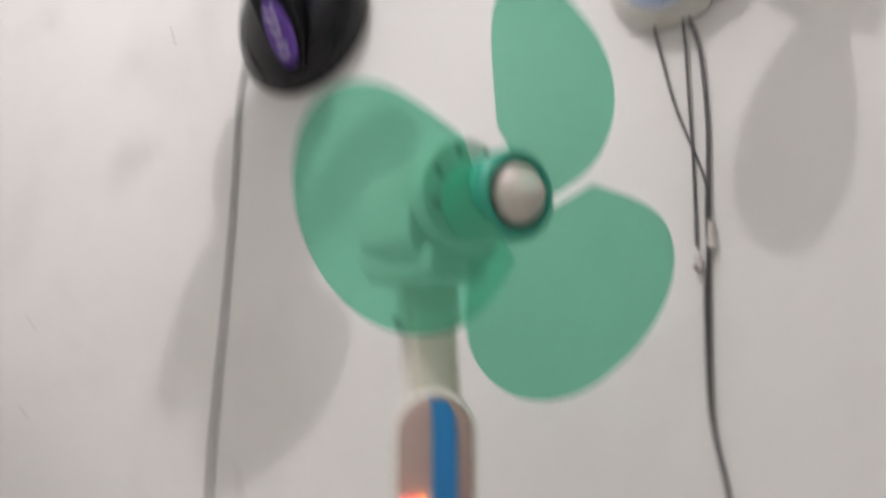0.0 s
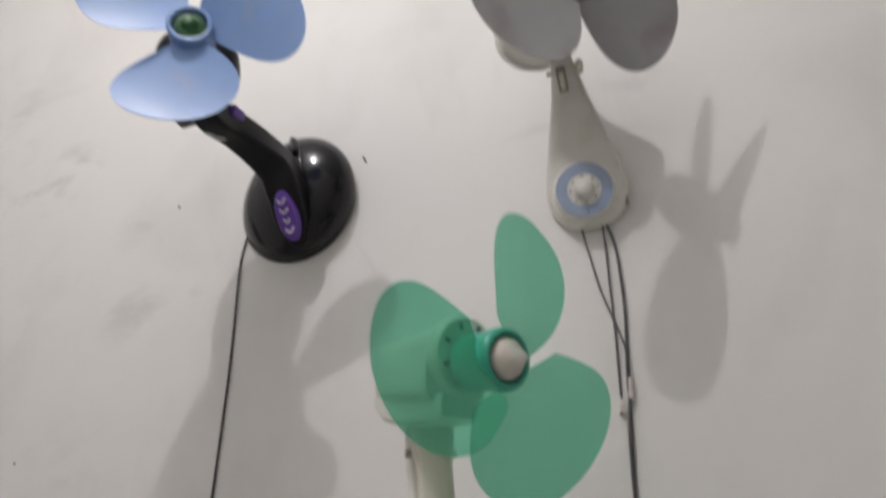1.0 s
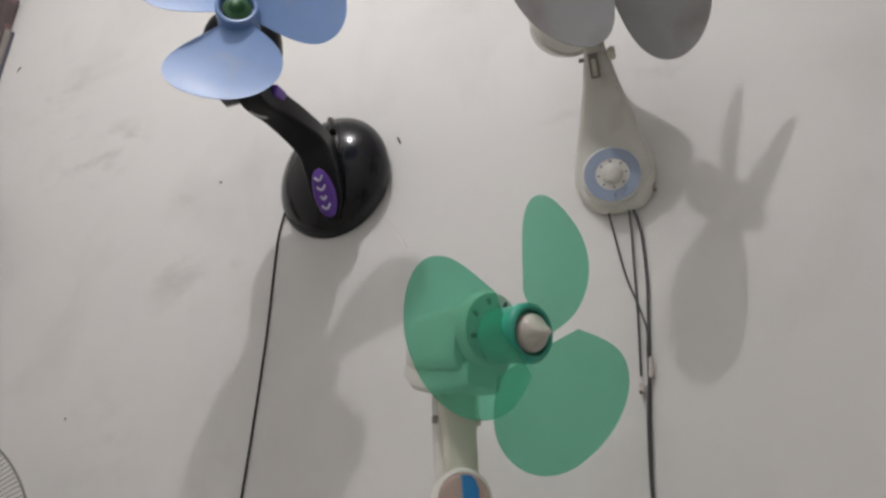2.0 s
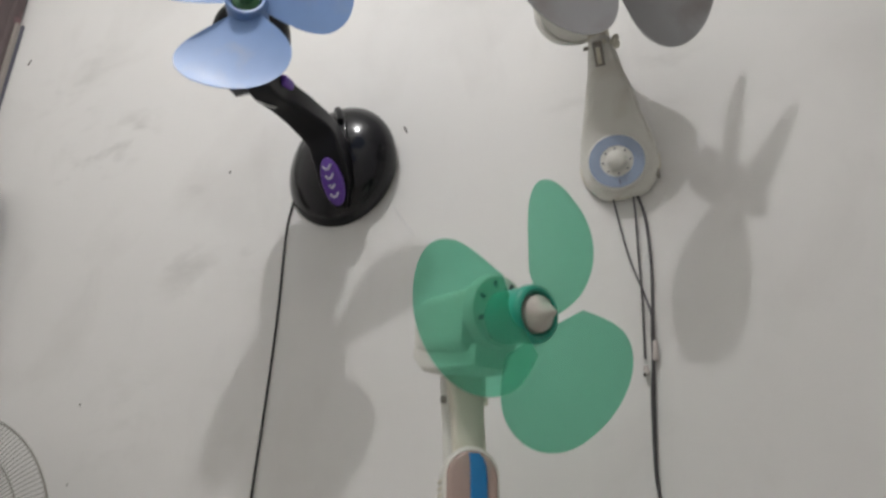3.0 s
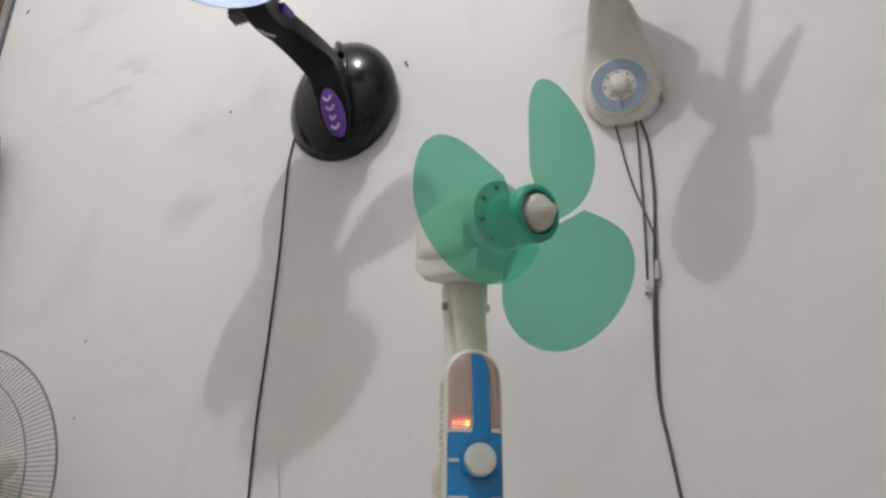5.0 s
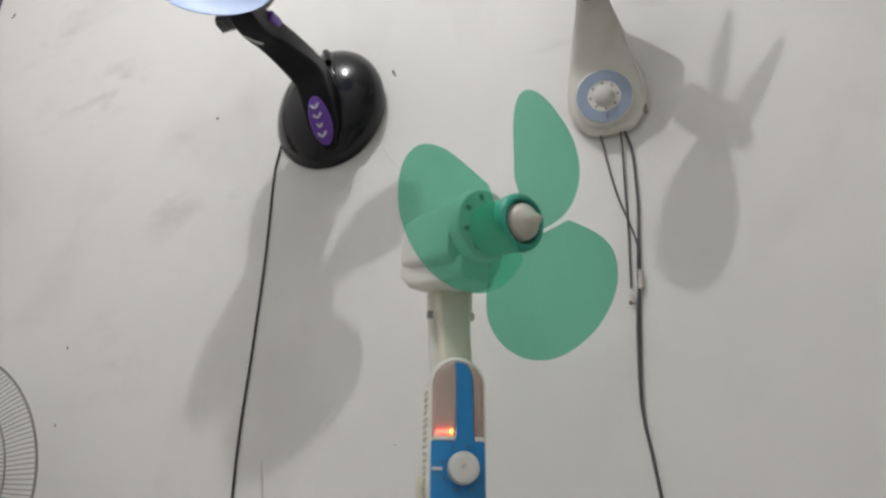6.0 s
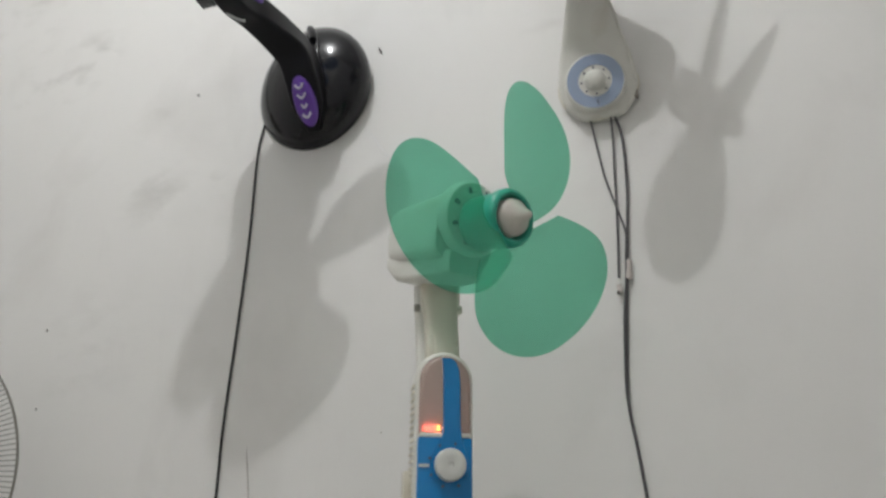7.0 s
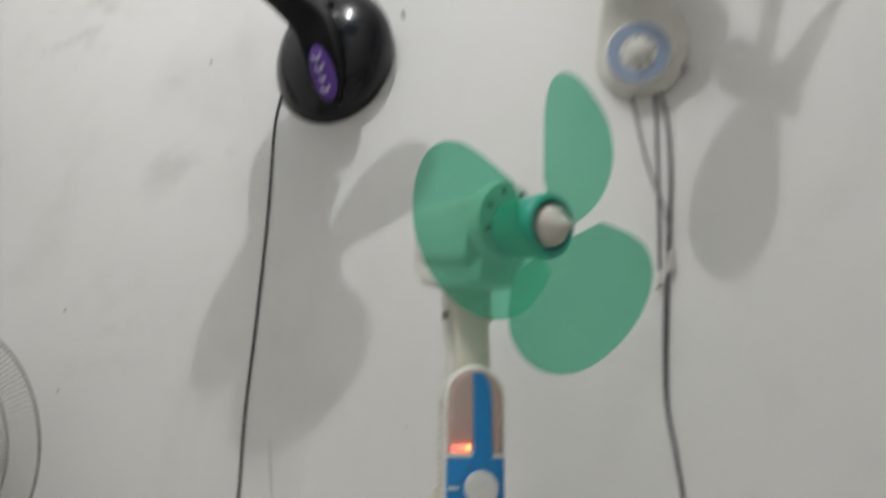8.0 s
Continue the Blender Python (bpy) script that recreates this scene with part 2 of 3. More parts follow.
def blade(r0, r1, chord, root=0.35, belly=0.62, sweep=0.0, twist=(38, 18), lift=0.0, thick=0.0016, nu=26, nv=18, dish=0.010, lead=1.0, curl=1.0):
    """One fan blade along +x, seen from +z: a broad rounded paddle, twisted and slightly dished."""
    bm = bmesh.new()
    grids = []
    for side in (0.5, -0.5):
        grid = []
        for i in range(nu + 1):
            t = i / nu
            tt = 1 - (1 - t) ** 1.6
            if tt < belly:
                half = chord * (root + (1 - root) * math.sin(math.pi / 2 * tt / belly))
            else:
                half = chord * math.sqrt(max(0.0, 1 - ((tt - belly) / (1 - belly)) ** 2.15))
            ang = radians(twist[0] + (twist[1] - twist[0]) * tt)
            row = []
            for j in range(nv + 1):
                s = 2 * j / nv - 1
                s = s * lead if s < 0 else s
                w = s * half + sweep * math.sin(math.pi * 0.5 * tt)
                x = r0 + (r1 - r0) * tt
                y = w * math.cos(ang)
                z = s * half * math.sin(ang) + lift * tt ** curl + dish * (s * s - 0.4) * min(1, half / max(chord, 1e-6))
                row.append(bm.verts.new((x, y, z + side * thick)))
            grid.append(row)
        grids.append(grid)
    top, low = grids
    for i in range(nu):
        for j in range(nv):
            bm.faces.new((top[i][j], top[i + 1][j], top[i + 1][j + 1], top[i][j + 1]))
            bm.faces.new((low[i][j], low[i][j + 1], low[i + 1][j + 1], low[i + 1][j]))
    for i in range(nu):
        for j, k in ((0, 1), (nv, 1)):
            bm.faces.new((top[i][j], low[i][j], low[i + 1][j], top[i + 1][j]))
    for j in range(nv):
        for i in (0, nu):
            bm.faces.new((top[i][j], top[i][j + 1], low[i][j + 1], low[i][j]))
    bmesh.ops.remove_doubles(bm, verts=bm.verts, dist=1e-5)
    return bm


def axis_pose(origin, yaw, pitch, spin=0.0):
    """A pose whose z runs along a fan's axis: yaw 0 points from the wall into the room, plus turns to +x; pitch lifts it."""
    y, p = radians(yaw), radians(pitch)
    d = Vector((math.sin(y) * math.cos(p), -math.cos(y) * math.cos(p), math.sin(p)))
    right = Vector((0, 0, 1)).cross(d).normalized()
    up = d.cross(right)
    m = Matrix((right, up, d)).transposed().to_4x4()
    return Matrix.Translation(origin) @ m @ Matrix.Rotation(radians(spin), 4, "Z")


# ---- the room ----
# all but wall_north is unseen, added to close the room and tune bounce light
X0, X1, Y0, H = -2.15, 3.2, -2.5, 3.55


def wall(name, sx, sy, sz, at, mat, label, category="wall"):
    ob = part(name, box(sx, sy, sz), mat, label=label, m=Matrix.Translation(at), smooth=False)
    return tagged(ob, label, category, kind="structure")


wall("wall_north", X1 - X0 + 0.3, 0.15, H + 0.1, ((X0 + X1) / 2, 0.075, H / 2), M_FAN_WALL, "smudged off-white plastered wall behind the fans")
wall("wall_south", X1 - X0 + 0.3, 0.15, H + 0.1, ((X0 + X1) / 2, Y0 - 0.075, H / 2), M_WALL, "plain white plastered wall behind the viewer")
wall("wall_west", 0.15, -Y0 - 0.004, H + 0.1, (X0 - 0.075, Y0 / 2, H / 2), M_WALL, "plain white plastered side wall")
wall("wall_east", 0.15, -Y0 - 0.004, H + 0.1, (X1 + 0.075, Y0 / 2, H / 2), M_WALL, "plain white plastered side wall")
wall("floor", X1 - X0 - 0.004, -Y0 - 0.004, 0.1, ((X0 + X1) / 2, Y0 / 2, -0.05), M_FLOOR, "plain grey cement floor", "floor")
wall("ceiling", X1 - X0 - 0.004, -Y0 - 0.004, 0.1, ((X0 + X1) / 2, Y0 / 2, H + 0.05), M_CEIL, "plain white ceiling", "ceiling")


# ---- black wall fan with pale blue blades ----
def black_fan():
    B = Vector((-0.160, 0.0, 1.922))
    mid = Vector((-0.007, 0, -0.002))
    fan = thing("wall_fan", Matrix.Translation(B), "glossy black wall fan with pale blue blades and no guard", "fan", "wall fans")
    rx, rz, h, lean_x, lean_z = 0.145, 0.157, 0.098, 0.40, 0.17
    prof = [(0.0, h)] + [(math.sin(a), h * math.cos(a)) for a in (radians(d) for d in (8, 16, 24, 32, 40, 48, 56, 63, 70, 76, 82, 87))] + [(1.0, 0.0)]
    dome = lathe(prof, 72)
    for v in dome.verts:
        v.co = mid + Vector((v.co.x * rx + lean_x * v.co.z, -v.co.z - 0.004, v.co.y * rz + lean_z * v.co.z))
    part("base", dome, M_BLACK, fan, "glossy black domed base")
    rim = lathe([(0.970, 0), (0.985, 0.001), (0.990, 0.004), (0.970, 0.005)], 72, ring=True)
    for v in rim.verts:
        v.co = mid + Vector((v.co.x * rx, -v.co.z, v.co.y * rz))
    part("rim", rim, M_BLACK_SATIN, fan)
    # arm: from the badge up the dome and out to the motor, in the dome's own frame
    path = glide([(0.022, -0.050, -0.140), (0.025, -0.088, -0.095), (0.027, -0.120, -0.045), (0.016, -0.144, 0.006), (-0.009, -0.186, 0.038), (-0.032, -0.240, 0.054), (-0.044, -0.300, 0.050), (-0.048, -0.350, 0.065)], 5)
    secs = []
    for i, p in enumerate(path):
        t = i / (len(path) - 1)
        q = path[min(i + 1, len(path) - 1)] - path[max(i - 1, 0)]
        d = q.normalized()
        u = Vector((1, 0, 0))
        u = (u - d * u.dot(d)).normalized()
        v = d.cross(u)
        w = 0.014 + 0.023 * min(1, t / 0.14) - 0.009 * max(0, min(1, (t - 0.45) / 0.3))
        k = 0.010 + 0.021 * min(1, t / 0.3)
        secs.append((p - Vector((0.003, 0, 0.004)) * min(1, t / 0.4), u * w, v * k))
    part("arm", loft(secs, 48, 8.0), M_BLACK_SATIN, fan, "curved black arm")

    def on_dome(x, z, out=0.0):
        """A point on the dome's skin over (x, z)."""
        x, z = x - mid.x, z - mid.z
        qa = (lean_x / rx) ** 2 + (lean_z / rz) ** 2 + 1 / h ** 2
        qb = -2 * (x * lean_x / rx ** 2 + z * lean_z / rz ** 2)
        qc = (x / rx) ** 2 + (z / rz) ** 2 - 1
        w = (-qb + math.sqrt(max(0.0, qb * qb - 4 * qa * qc))) / (2 * qa)
        return (x + mid.x, -0.004 - w - out, z + mid.z)

    ridge = [on_dome(x, z) for x, z in ((0.026, 0.112), (0.035, 0.085), (0.043, 0.055), (0.046, 0.022), (0.046, -0.010), (0.042, -0.045), (0.034, -0.080))]
    part("ridge", tube(glide(ridge, 6), 0.0050, 10), M_BLACK, fan)
    collar = [on_dome(x, z, 0.004) for x, z in ((0.012, 0.122), (0.021, 0.108), (0.028, 0.088), (0.032, 0.068))]
    part("collar", tube(glide(collar, 6), 0.0085, 12), M_BLACK_SATIN, fan, "raised collar where the arm meets the dome")
    part("seam", tube(glide([on_dome(x, z) for x, z in ((-0.062, 0.090), (-0.090, 0.045), (-0.106, -0.010), (-0.106, -0.055))], 6), 0.0012, 6), M_BLACK_SATIN, fan)
    badge = lathe([(0.0, 0.0075), (0.010, 0.007), (0.0175, 0.005), (0.020, 0.001), (0.020, -0.006)], 40)
    for v in badge.verts:
        v.co.x, v.co.y = v.co.x * 1.08, v.co.y * 2.35
    bd = part("badge", badge, M_PURPLE, fan, "purple oval badge", m=pose(0.026, -0.116, -0.106, 125, 0, 0) @ pose(0, 0, 0, 0, 0, 3) @ Matrix.Diagonal((1.15, 1.18, 1.1, 1)))
    for i in range(4):
        y = 0.0275 - 0.0180 * i
        k = 0.65 if i == 2 else 1.0
        pts = [(-0.008 * k, y + 0.004, 0.0075), (-0.003 * k, y - 0.002, 0.0085), (0.003 * k, y - 0.002, 0.0085), (0.009 * k, y + 0.005 * k, 0.0075)]
        part("chevron", tube(glide(pts, 4), 0.0023, 6), M_LILAC, bd, "pale lilac chevron print")
    part("clip", box(0.026, 0.040, 0.026, 0.006, 3), M_PURPLE, fan, "purple joint button", m=pose(-0.020, -0.268, 0.066, 8, 14, 0))
    # finned block under the motor; pale tube drawn as an arm clip's glint
    part("fin_block", box(0.060, 0.030, 0.016, 0.003, at=(-0.090, -0.312, 0.050)), M_BLACK_SATIN, fan)
    for i in range(7):
        part("fin", box(0.0036, 0.030, 0.010, 0.001, at=(-0.115 + 0.0080 * i, -0.312, 0.038)), M_GREY_HUB, fan)
    part("clip_glint", tube(glide([(-0.070, -0.304, 0.030), (-0.066, -0.292, 0.018), (-0.056, -0.276, 0.013), (-0.040, -0.262, 0.0115)], 5), 0.0026, 6), M_KNOB, fan, "thin pale tube for the glint on a clip edge")
    # motor, hub and blades along the axis
    A = Matrix.Translation(-B) @ axis_pose((-0.155, -0.467, 2.042), BF_YAW, BF_PITCH)
    motor = lathe([(0.0, -0.215), (0.038, -0.212), (0.064, -0.198), (0.076, -0.175), (0.080, -0.145), (0.080, -0.110), (0.074, -0.092), (0.060, -0.082), (0.0, -0.078)], 48)
    part("motor", motor, M_BLACK_SATIN, fan, "black motor housing", m=A)
    hub = lathe([(0.0, -0.066), (0.038, -0.066), (0.040, -0.062), (0.041, -0.012), (0.041, -0.002), (0.038, 0.001), (0.033, 0.0), (0.030, -0.014), (0.0, -0.014)], 48)
    hb = part("hub", hub, M_BLUE_BLADE, fan, "pale blue blade hub", m=A)
    nut = lathe([(0.0, 0.008), (0.007, 0.0075), (0.013, 0.004), (0.016, -0.002), (0.027, -0.006), (0.028, -0.013), (0.0, -0.013)], 24)
    part("nut", nut, M_NUT_GREEN, hb, "dark green spinner nut")
    bl = blade(0.028, 0.2113, 0.1009, root=0.274, belly=0.545, sweep=BF_SWEEP, twist=BF_TWIST, lift=0.0235, dish=0.0050, lead=1.195, curl=1.7)
    first = part("blade", bl, M_BLUE_BLADE, fan, "pale blue glossy blade", m=A @ pose(0, 0, -0.0205, 0, 0, BF_SPIN))
    for k in (1, 2):
        o = new("blade", first.data)
        o.parent, o.matrix_basis = fan, A @ pose(0, 0, -0.0205, 0, 0, BF_SPIN + 120 * k)
        o["label"] = "pale blue glossy blade"
    return fan


BF_YAW, BF_PITCH, BF_SPIN, BF_SWEEP, BF_TWIST = 27.2, -5.4, -90.0, -0.0059, (13.95, 4.5)
black_fan()
left_cord = [(-0.292, -0.006, 1.868), (-0.302, -0.005, 1.83), (-0.312, -0.004, 1.762), (-0.319, -0.004, 1.555), (-0.334, -0.004, 1.342), (-0.349, -0.004, 1.161), (-0.354, -0.004, 1.017), (-0.362, -0.004, 0.80), (-0.37, -0.004, 0.55), (-0.365, -0.004, 0.3)]
tagged(part("hanging_cord", tube(glide(left_cord), 0.0026), M_CORD), "thin black cord hanging down the wall from the black fan", "cord")


# ---- white wall fan with grey blades ----
WF_AT, WF_YAW, WF_PITCH, WF_SPIN, WF_SWEEP, WF_TWIST = (0.5345, -0.318, 2.051), 35.6, -9.5, 102.8, 0.0062, (10.2, 9.2)


def white_fan():
    B = Vector((0.482, 0.0, 1.785))
    fan = thing("wall_fan", Matrix.Translation(B), "old white wall fan with grey blades and a blue-ringed dial", "fan", "wall fans")
    secs = []
    for z, y, w, d in ((-0.082, -0.007, 0.028, 0.007), (-0.074, -0.012, 0.050, 0.012), (-0.052, -0.017, 0.068, 0.017), (-0.02, -0.0215, 0.079, 0.0215), (0.01, -0.0255, 0.080, 0.0255), (0.05, -0.032, 0.073, 0.032), (0.075, -0.046, 0.064, 0.042),
                       (0.10, -0.075, 0.054, 0.045), (0.15, -0.115, 0.036, 0.038), (0.19, -0.150, 0.026, 0.028), (0.205, -0.160, 0.023, 0.024)):
        secs.append(((0.004, y, z), (w, 0, 0), (0, d, 0)))
    part("base", loft(secs, 40, 2.8), M_WHITE, fan, "aged white plastic base")
    edge = glide([(0.004 + x, y, z) for x, y, z in ((0.073, -0.032, -0.02), (0.073, -0.040, 0.01), (0.066, -0.051, 0.05), (0.057, -0.072, 0.075), (0.049, -0.103, 0.10), (0.0325, -0.138, 0.15), (0.0235, -0.166, 0.19))], 5)
    part("ridge", tube(edge, 0.0035, 8), M_WHITE, fan)
    # rim line round the body
    ring = [(0.004 + 0.081 * math.cos(a), -0.012, -0.004 + 0.078 * math.sin(a)) for a in (radians(d) for d in range(160, 381, 6))]
    part("seam", tube(ring, 0.0022, 6), M_CREAM, fan)
    D = pose(-0.001, -0.047, -0.016, 90 + 13, 0, 0)
    dial = lathe([(0.0, 0.010), (0.052, 0.010), (0.058, 0.008), (0.061, 0.003), (0.062, -0.006)], 56)
    dl = part("dial", dial, M_WHITE, fan, "white dial plate", m=D)
    part("dial_ring", lathe([(0.0335, 0.0085), (0.0335, 0.0112), (0.056, 0.0106), (0.056, 0.0085)], 56, ring=True), M_RING_BLUE, dl, "pale blue printed ring")
    for k in range(8):
        a = radians(90 + 45 * k)
        part("dial_mark", lathe([(0.0, 0.0116), (0.0022, 0.0114), (0.0022, 0.0098)], 8), M_DOT, dl, m=Matrix.Translation((0.0275 * math.cos(a), 0.0275 * math.sin(a), 0)))
    part("dial_pointer", box(0.0022, 0.010, 0.001, at=(0, -0.046, 0.0116)), M_DOT, dl, smooth=False)
    knob = lathe([(0.0, 0.030), (0.012, 0.029), (0.018, 0.025), (0.0205, 0.018), (0.0215, 0.010)], 36)
    part("knob", knob, M_WHITE, dl, "round white knob")
    part("latch", box(0.014, 0.014, 0.017, 0.002), M_STEEL, fan, "dark metal latch", m=pose(0.073, -0.018, -0.042))
    # tilting neck with its wing screw
    part("neck", loft([((0.004, -0.158, 0.188), (0.020, 0, 0), (0, 0.020, 0)), ((0.004, -0.165, 0.215), (0.021, 0, 0), (0, 0.021, 0)), ((0.002, -0.168, 0.245), (0.022, 0, 0), (0, 0.022, 0)), ((-0.012, -0.178, 0.268), (0.026, 0, 0), (0, 0.026, 0)), ((-0.030, -0.190, 0.285), (0.028, 0, 0), (0, 0.028, 0))], 24, 3.2), M_CREAM, fan, "yellowed neck")
    sl = part("neck_slot", box(0.019, 0.006, 0.050, 0.002), M_STEEL, fan, "brown metal hinge plate", m=pose(-0.002, -0.1705, 0.169, 30, 0, 0))
    part("hinge_tongue", box(0.009, 0.004, 0.034, 0.0015, at=(0, -0.0035, -0.004)), M_CREAM, sl, "yellowed hinge tongue")
    part("wing_screw", lathe([(0.0, -0.008), (0.006, -0.008), (0.006, 0.008), (0.013, 0.010), (0.014, 0.018), (0.011, 0.022), (0.0, 0.022)], 16), M_CREAM, fan, "yellowed screw knob", m=pose(0.020, -0.168, 0.193, 0, 90, 0))
    part("screw_end", lathe([(0.0, 0.0), (0.004, 0.0), (0.004, 0.010), (0.0, 0.010)], 10), M_STEEL, fan, m=pose(-0.020, -0.168, 0.191, 0, -90, 0))
    A = Matrix.Translation(-B) @ axis_pose(WF_AT, WF_YAW, WF_PITCH)
    motor = lathe([(0.0, -0.222), (0.034, -0.220), (0.058, -0.210), (0.069, -0.190), (0.072, -0.160), (0.072, -0.100), (0.070, -0.086), (0.064, -0.078), (0.0, -0.076)], 48)
    part("motor", motor, M_WHITE, fan, "white motor housing", m=A @ pose(-0.004, -0.006, 0))
    strap = [(0.0725 * math.cos(a) - 0.004, 0.0725 * math.sin(a) - 0.006, -0.178) for a in (radians(d) for d in range(0, 360, 10))]
    part("motor_band", tube(strap, 0.0042, 6, True), M_WHITE, fan, m=A)
    hub = lathe([(0.0, -0.056), (0.036, -0.056), (0.039, -0.050), (0.038, -0.004), (0.032, 0.004), (0.0, 0.006)], 40)
    part("shaft", lathe([(0.0, -0.110), (0.020, -0.110), (0.016, -0.095), (0.013, -0.058), (0.0, -0.058)], 24), M_GREY_HUB, fan, "dark motor shaft", m=A)
    hb = part("hub", hub, M_GREY_HUB, fan, "dark grey hub", m=A)
    nose = lathe([(0.0, 0.027), (0.010, 0.026), (0.017, 0.023), (0.021, 0.017), (0.023, 0.008), (0.023, 0.002)], 32)
    part("spinner", nose, M_CREAM, hb, "cream spinner nut")
    bl = blade(0.028, 0.2236, 0.104, root=0.385, belly=0.57, sweep=WF_SWEEP, twist=WF_TWIST, lift=0.0078, dish=0.0052, lead=1.2)
    for k in range(3):
        o = new("blade", bl_mesh) if k else part("blade", bl, M_GREY_BLADE, fan, "dull grey blade")
        bl_mesh = o.data
        o.parent, o.matrix_basis = fan, A @ pose(0, 0, -0.0095, 0, 0, WF_SPIN + 120 * k)
        o["label"] = "dull grey blade"
    return fan


white_fan()
bundle = [(0.507, -0.010, 1.720), (0.518, -0.006, 1.655), (0.513, -0.005, 1.548), (0.503, -0.005, 1.47), (0.493, -0.005, 1.396), (0.477, -0.005, 1.287), (0.460, -0.005, 1.145), (0.464, -0.005, 1.059), (0.468, -0.005, 0.977), (0.475, -0.005, 0.8), (0.47, -0.005, 0.5), (0.46, -0.005, 0.3)]
tagged(part("power_cable", tube(glide(bundle), 0.0031), M_GREY_CORD), "grey power cable hanging down the wall from the white fan", "cable")
second = [(0.460, -0.010, 1.720), (0.473, -0.005, 1.581), (0.489, -0.005, 1.500), (0.497, -0.011, 1.45), (0.492, -0.012, 1.41), (0.486, -0.010, 1.36), (0.473, -0.012, 1.287), (0.459, -0.009, 1.16), (0.4605, -0.004, 1.11), (0.464, -0.003, 1.05)]
tagged(part("switch_cord", tube(glide(second), 0.0022), M_GREY_CORD), "thin dark cord crossing the grey cables on the wall", "cable")
third = [(0.503, -0.012, 1.720), (0.500, -0.008, 1.66), (0.494, -0.006, 1.590), (0.487, -0.004, 1.50), (0.479, -0.004, 1.42), (0.473, -0.004, 1.365)]
tagged(part("switch_cord", tube(glide(third), 0.0022), M_GREY_CORD), "thin dark cord ending loose beside the cable", "cable")
tagged(part("tape", lathe([(0.0, -0.022), (0.0075, -0.022), (0.0085, -0.018), (0.0078, 0.0), (0.0085, 0.018), (0.0070, 0.022), (0.0, 0.022)], 14), M_TAPE, m=pose(0.492, -0.007, 1.378, 0, 6, 0) @ Matrix.Diagonal((0.8, 0.8, 0.85, 1))), "scrap of white tape wrapped round the cable", "tape")
tagged(part("cable_clip", box(0.009, 0.007, 0.018, 0.002), M_TAPE, m=pose(0.472, -0.005, 1.343)), "small white cable clip on the wall", "clip")
tagged(part("clip_nail", lathe([(0.0, 0.0), (0.003, 0.0), (0.003, 0.006), (0.0, 0.007)], 8), M_MARK, m=pose(0.468, -0.0085, 1.334, 90, 0, 0)), "tiny dark nail in the cable clip", "nail")


# ---- standing fan with green blades ----
TIP = Vector((0.362, -0.4245, 1.336))
GF_YAW, GF_PITCH, GF_SPIN = 54.5, -11.5, -50


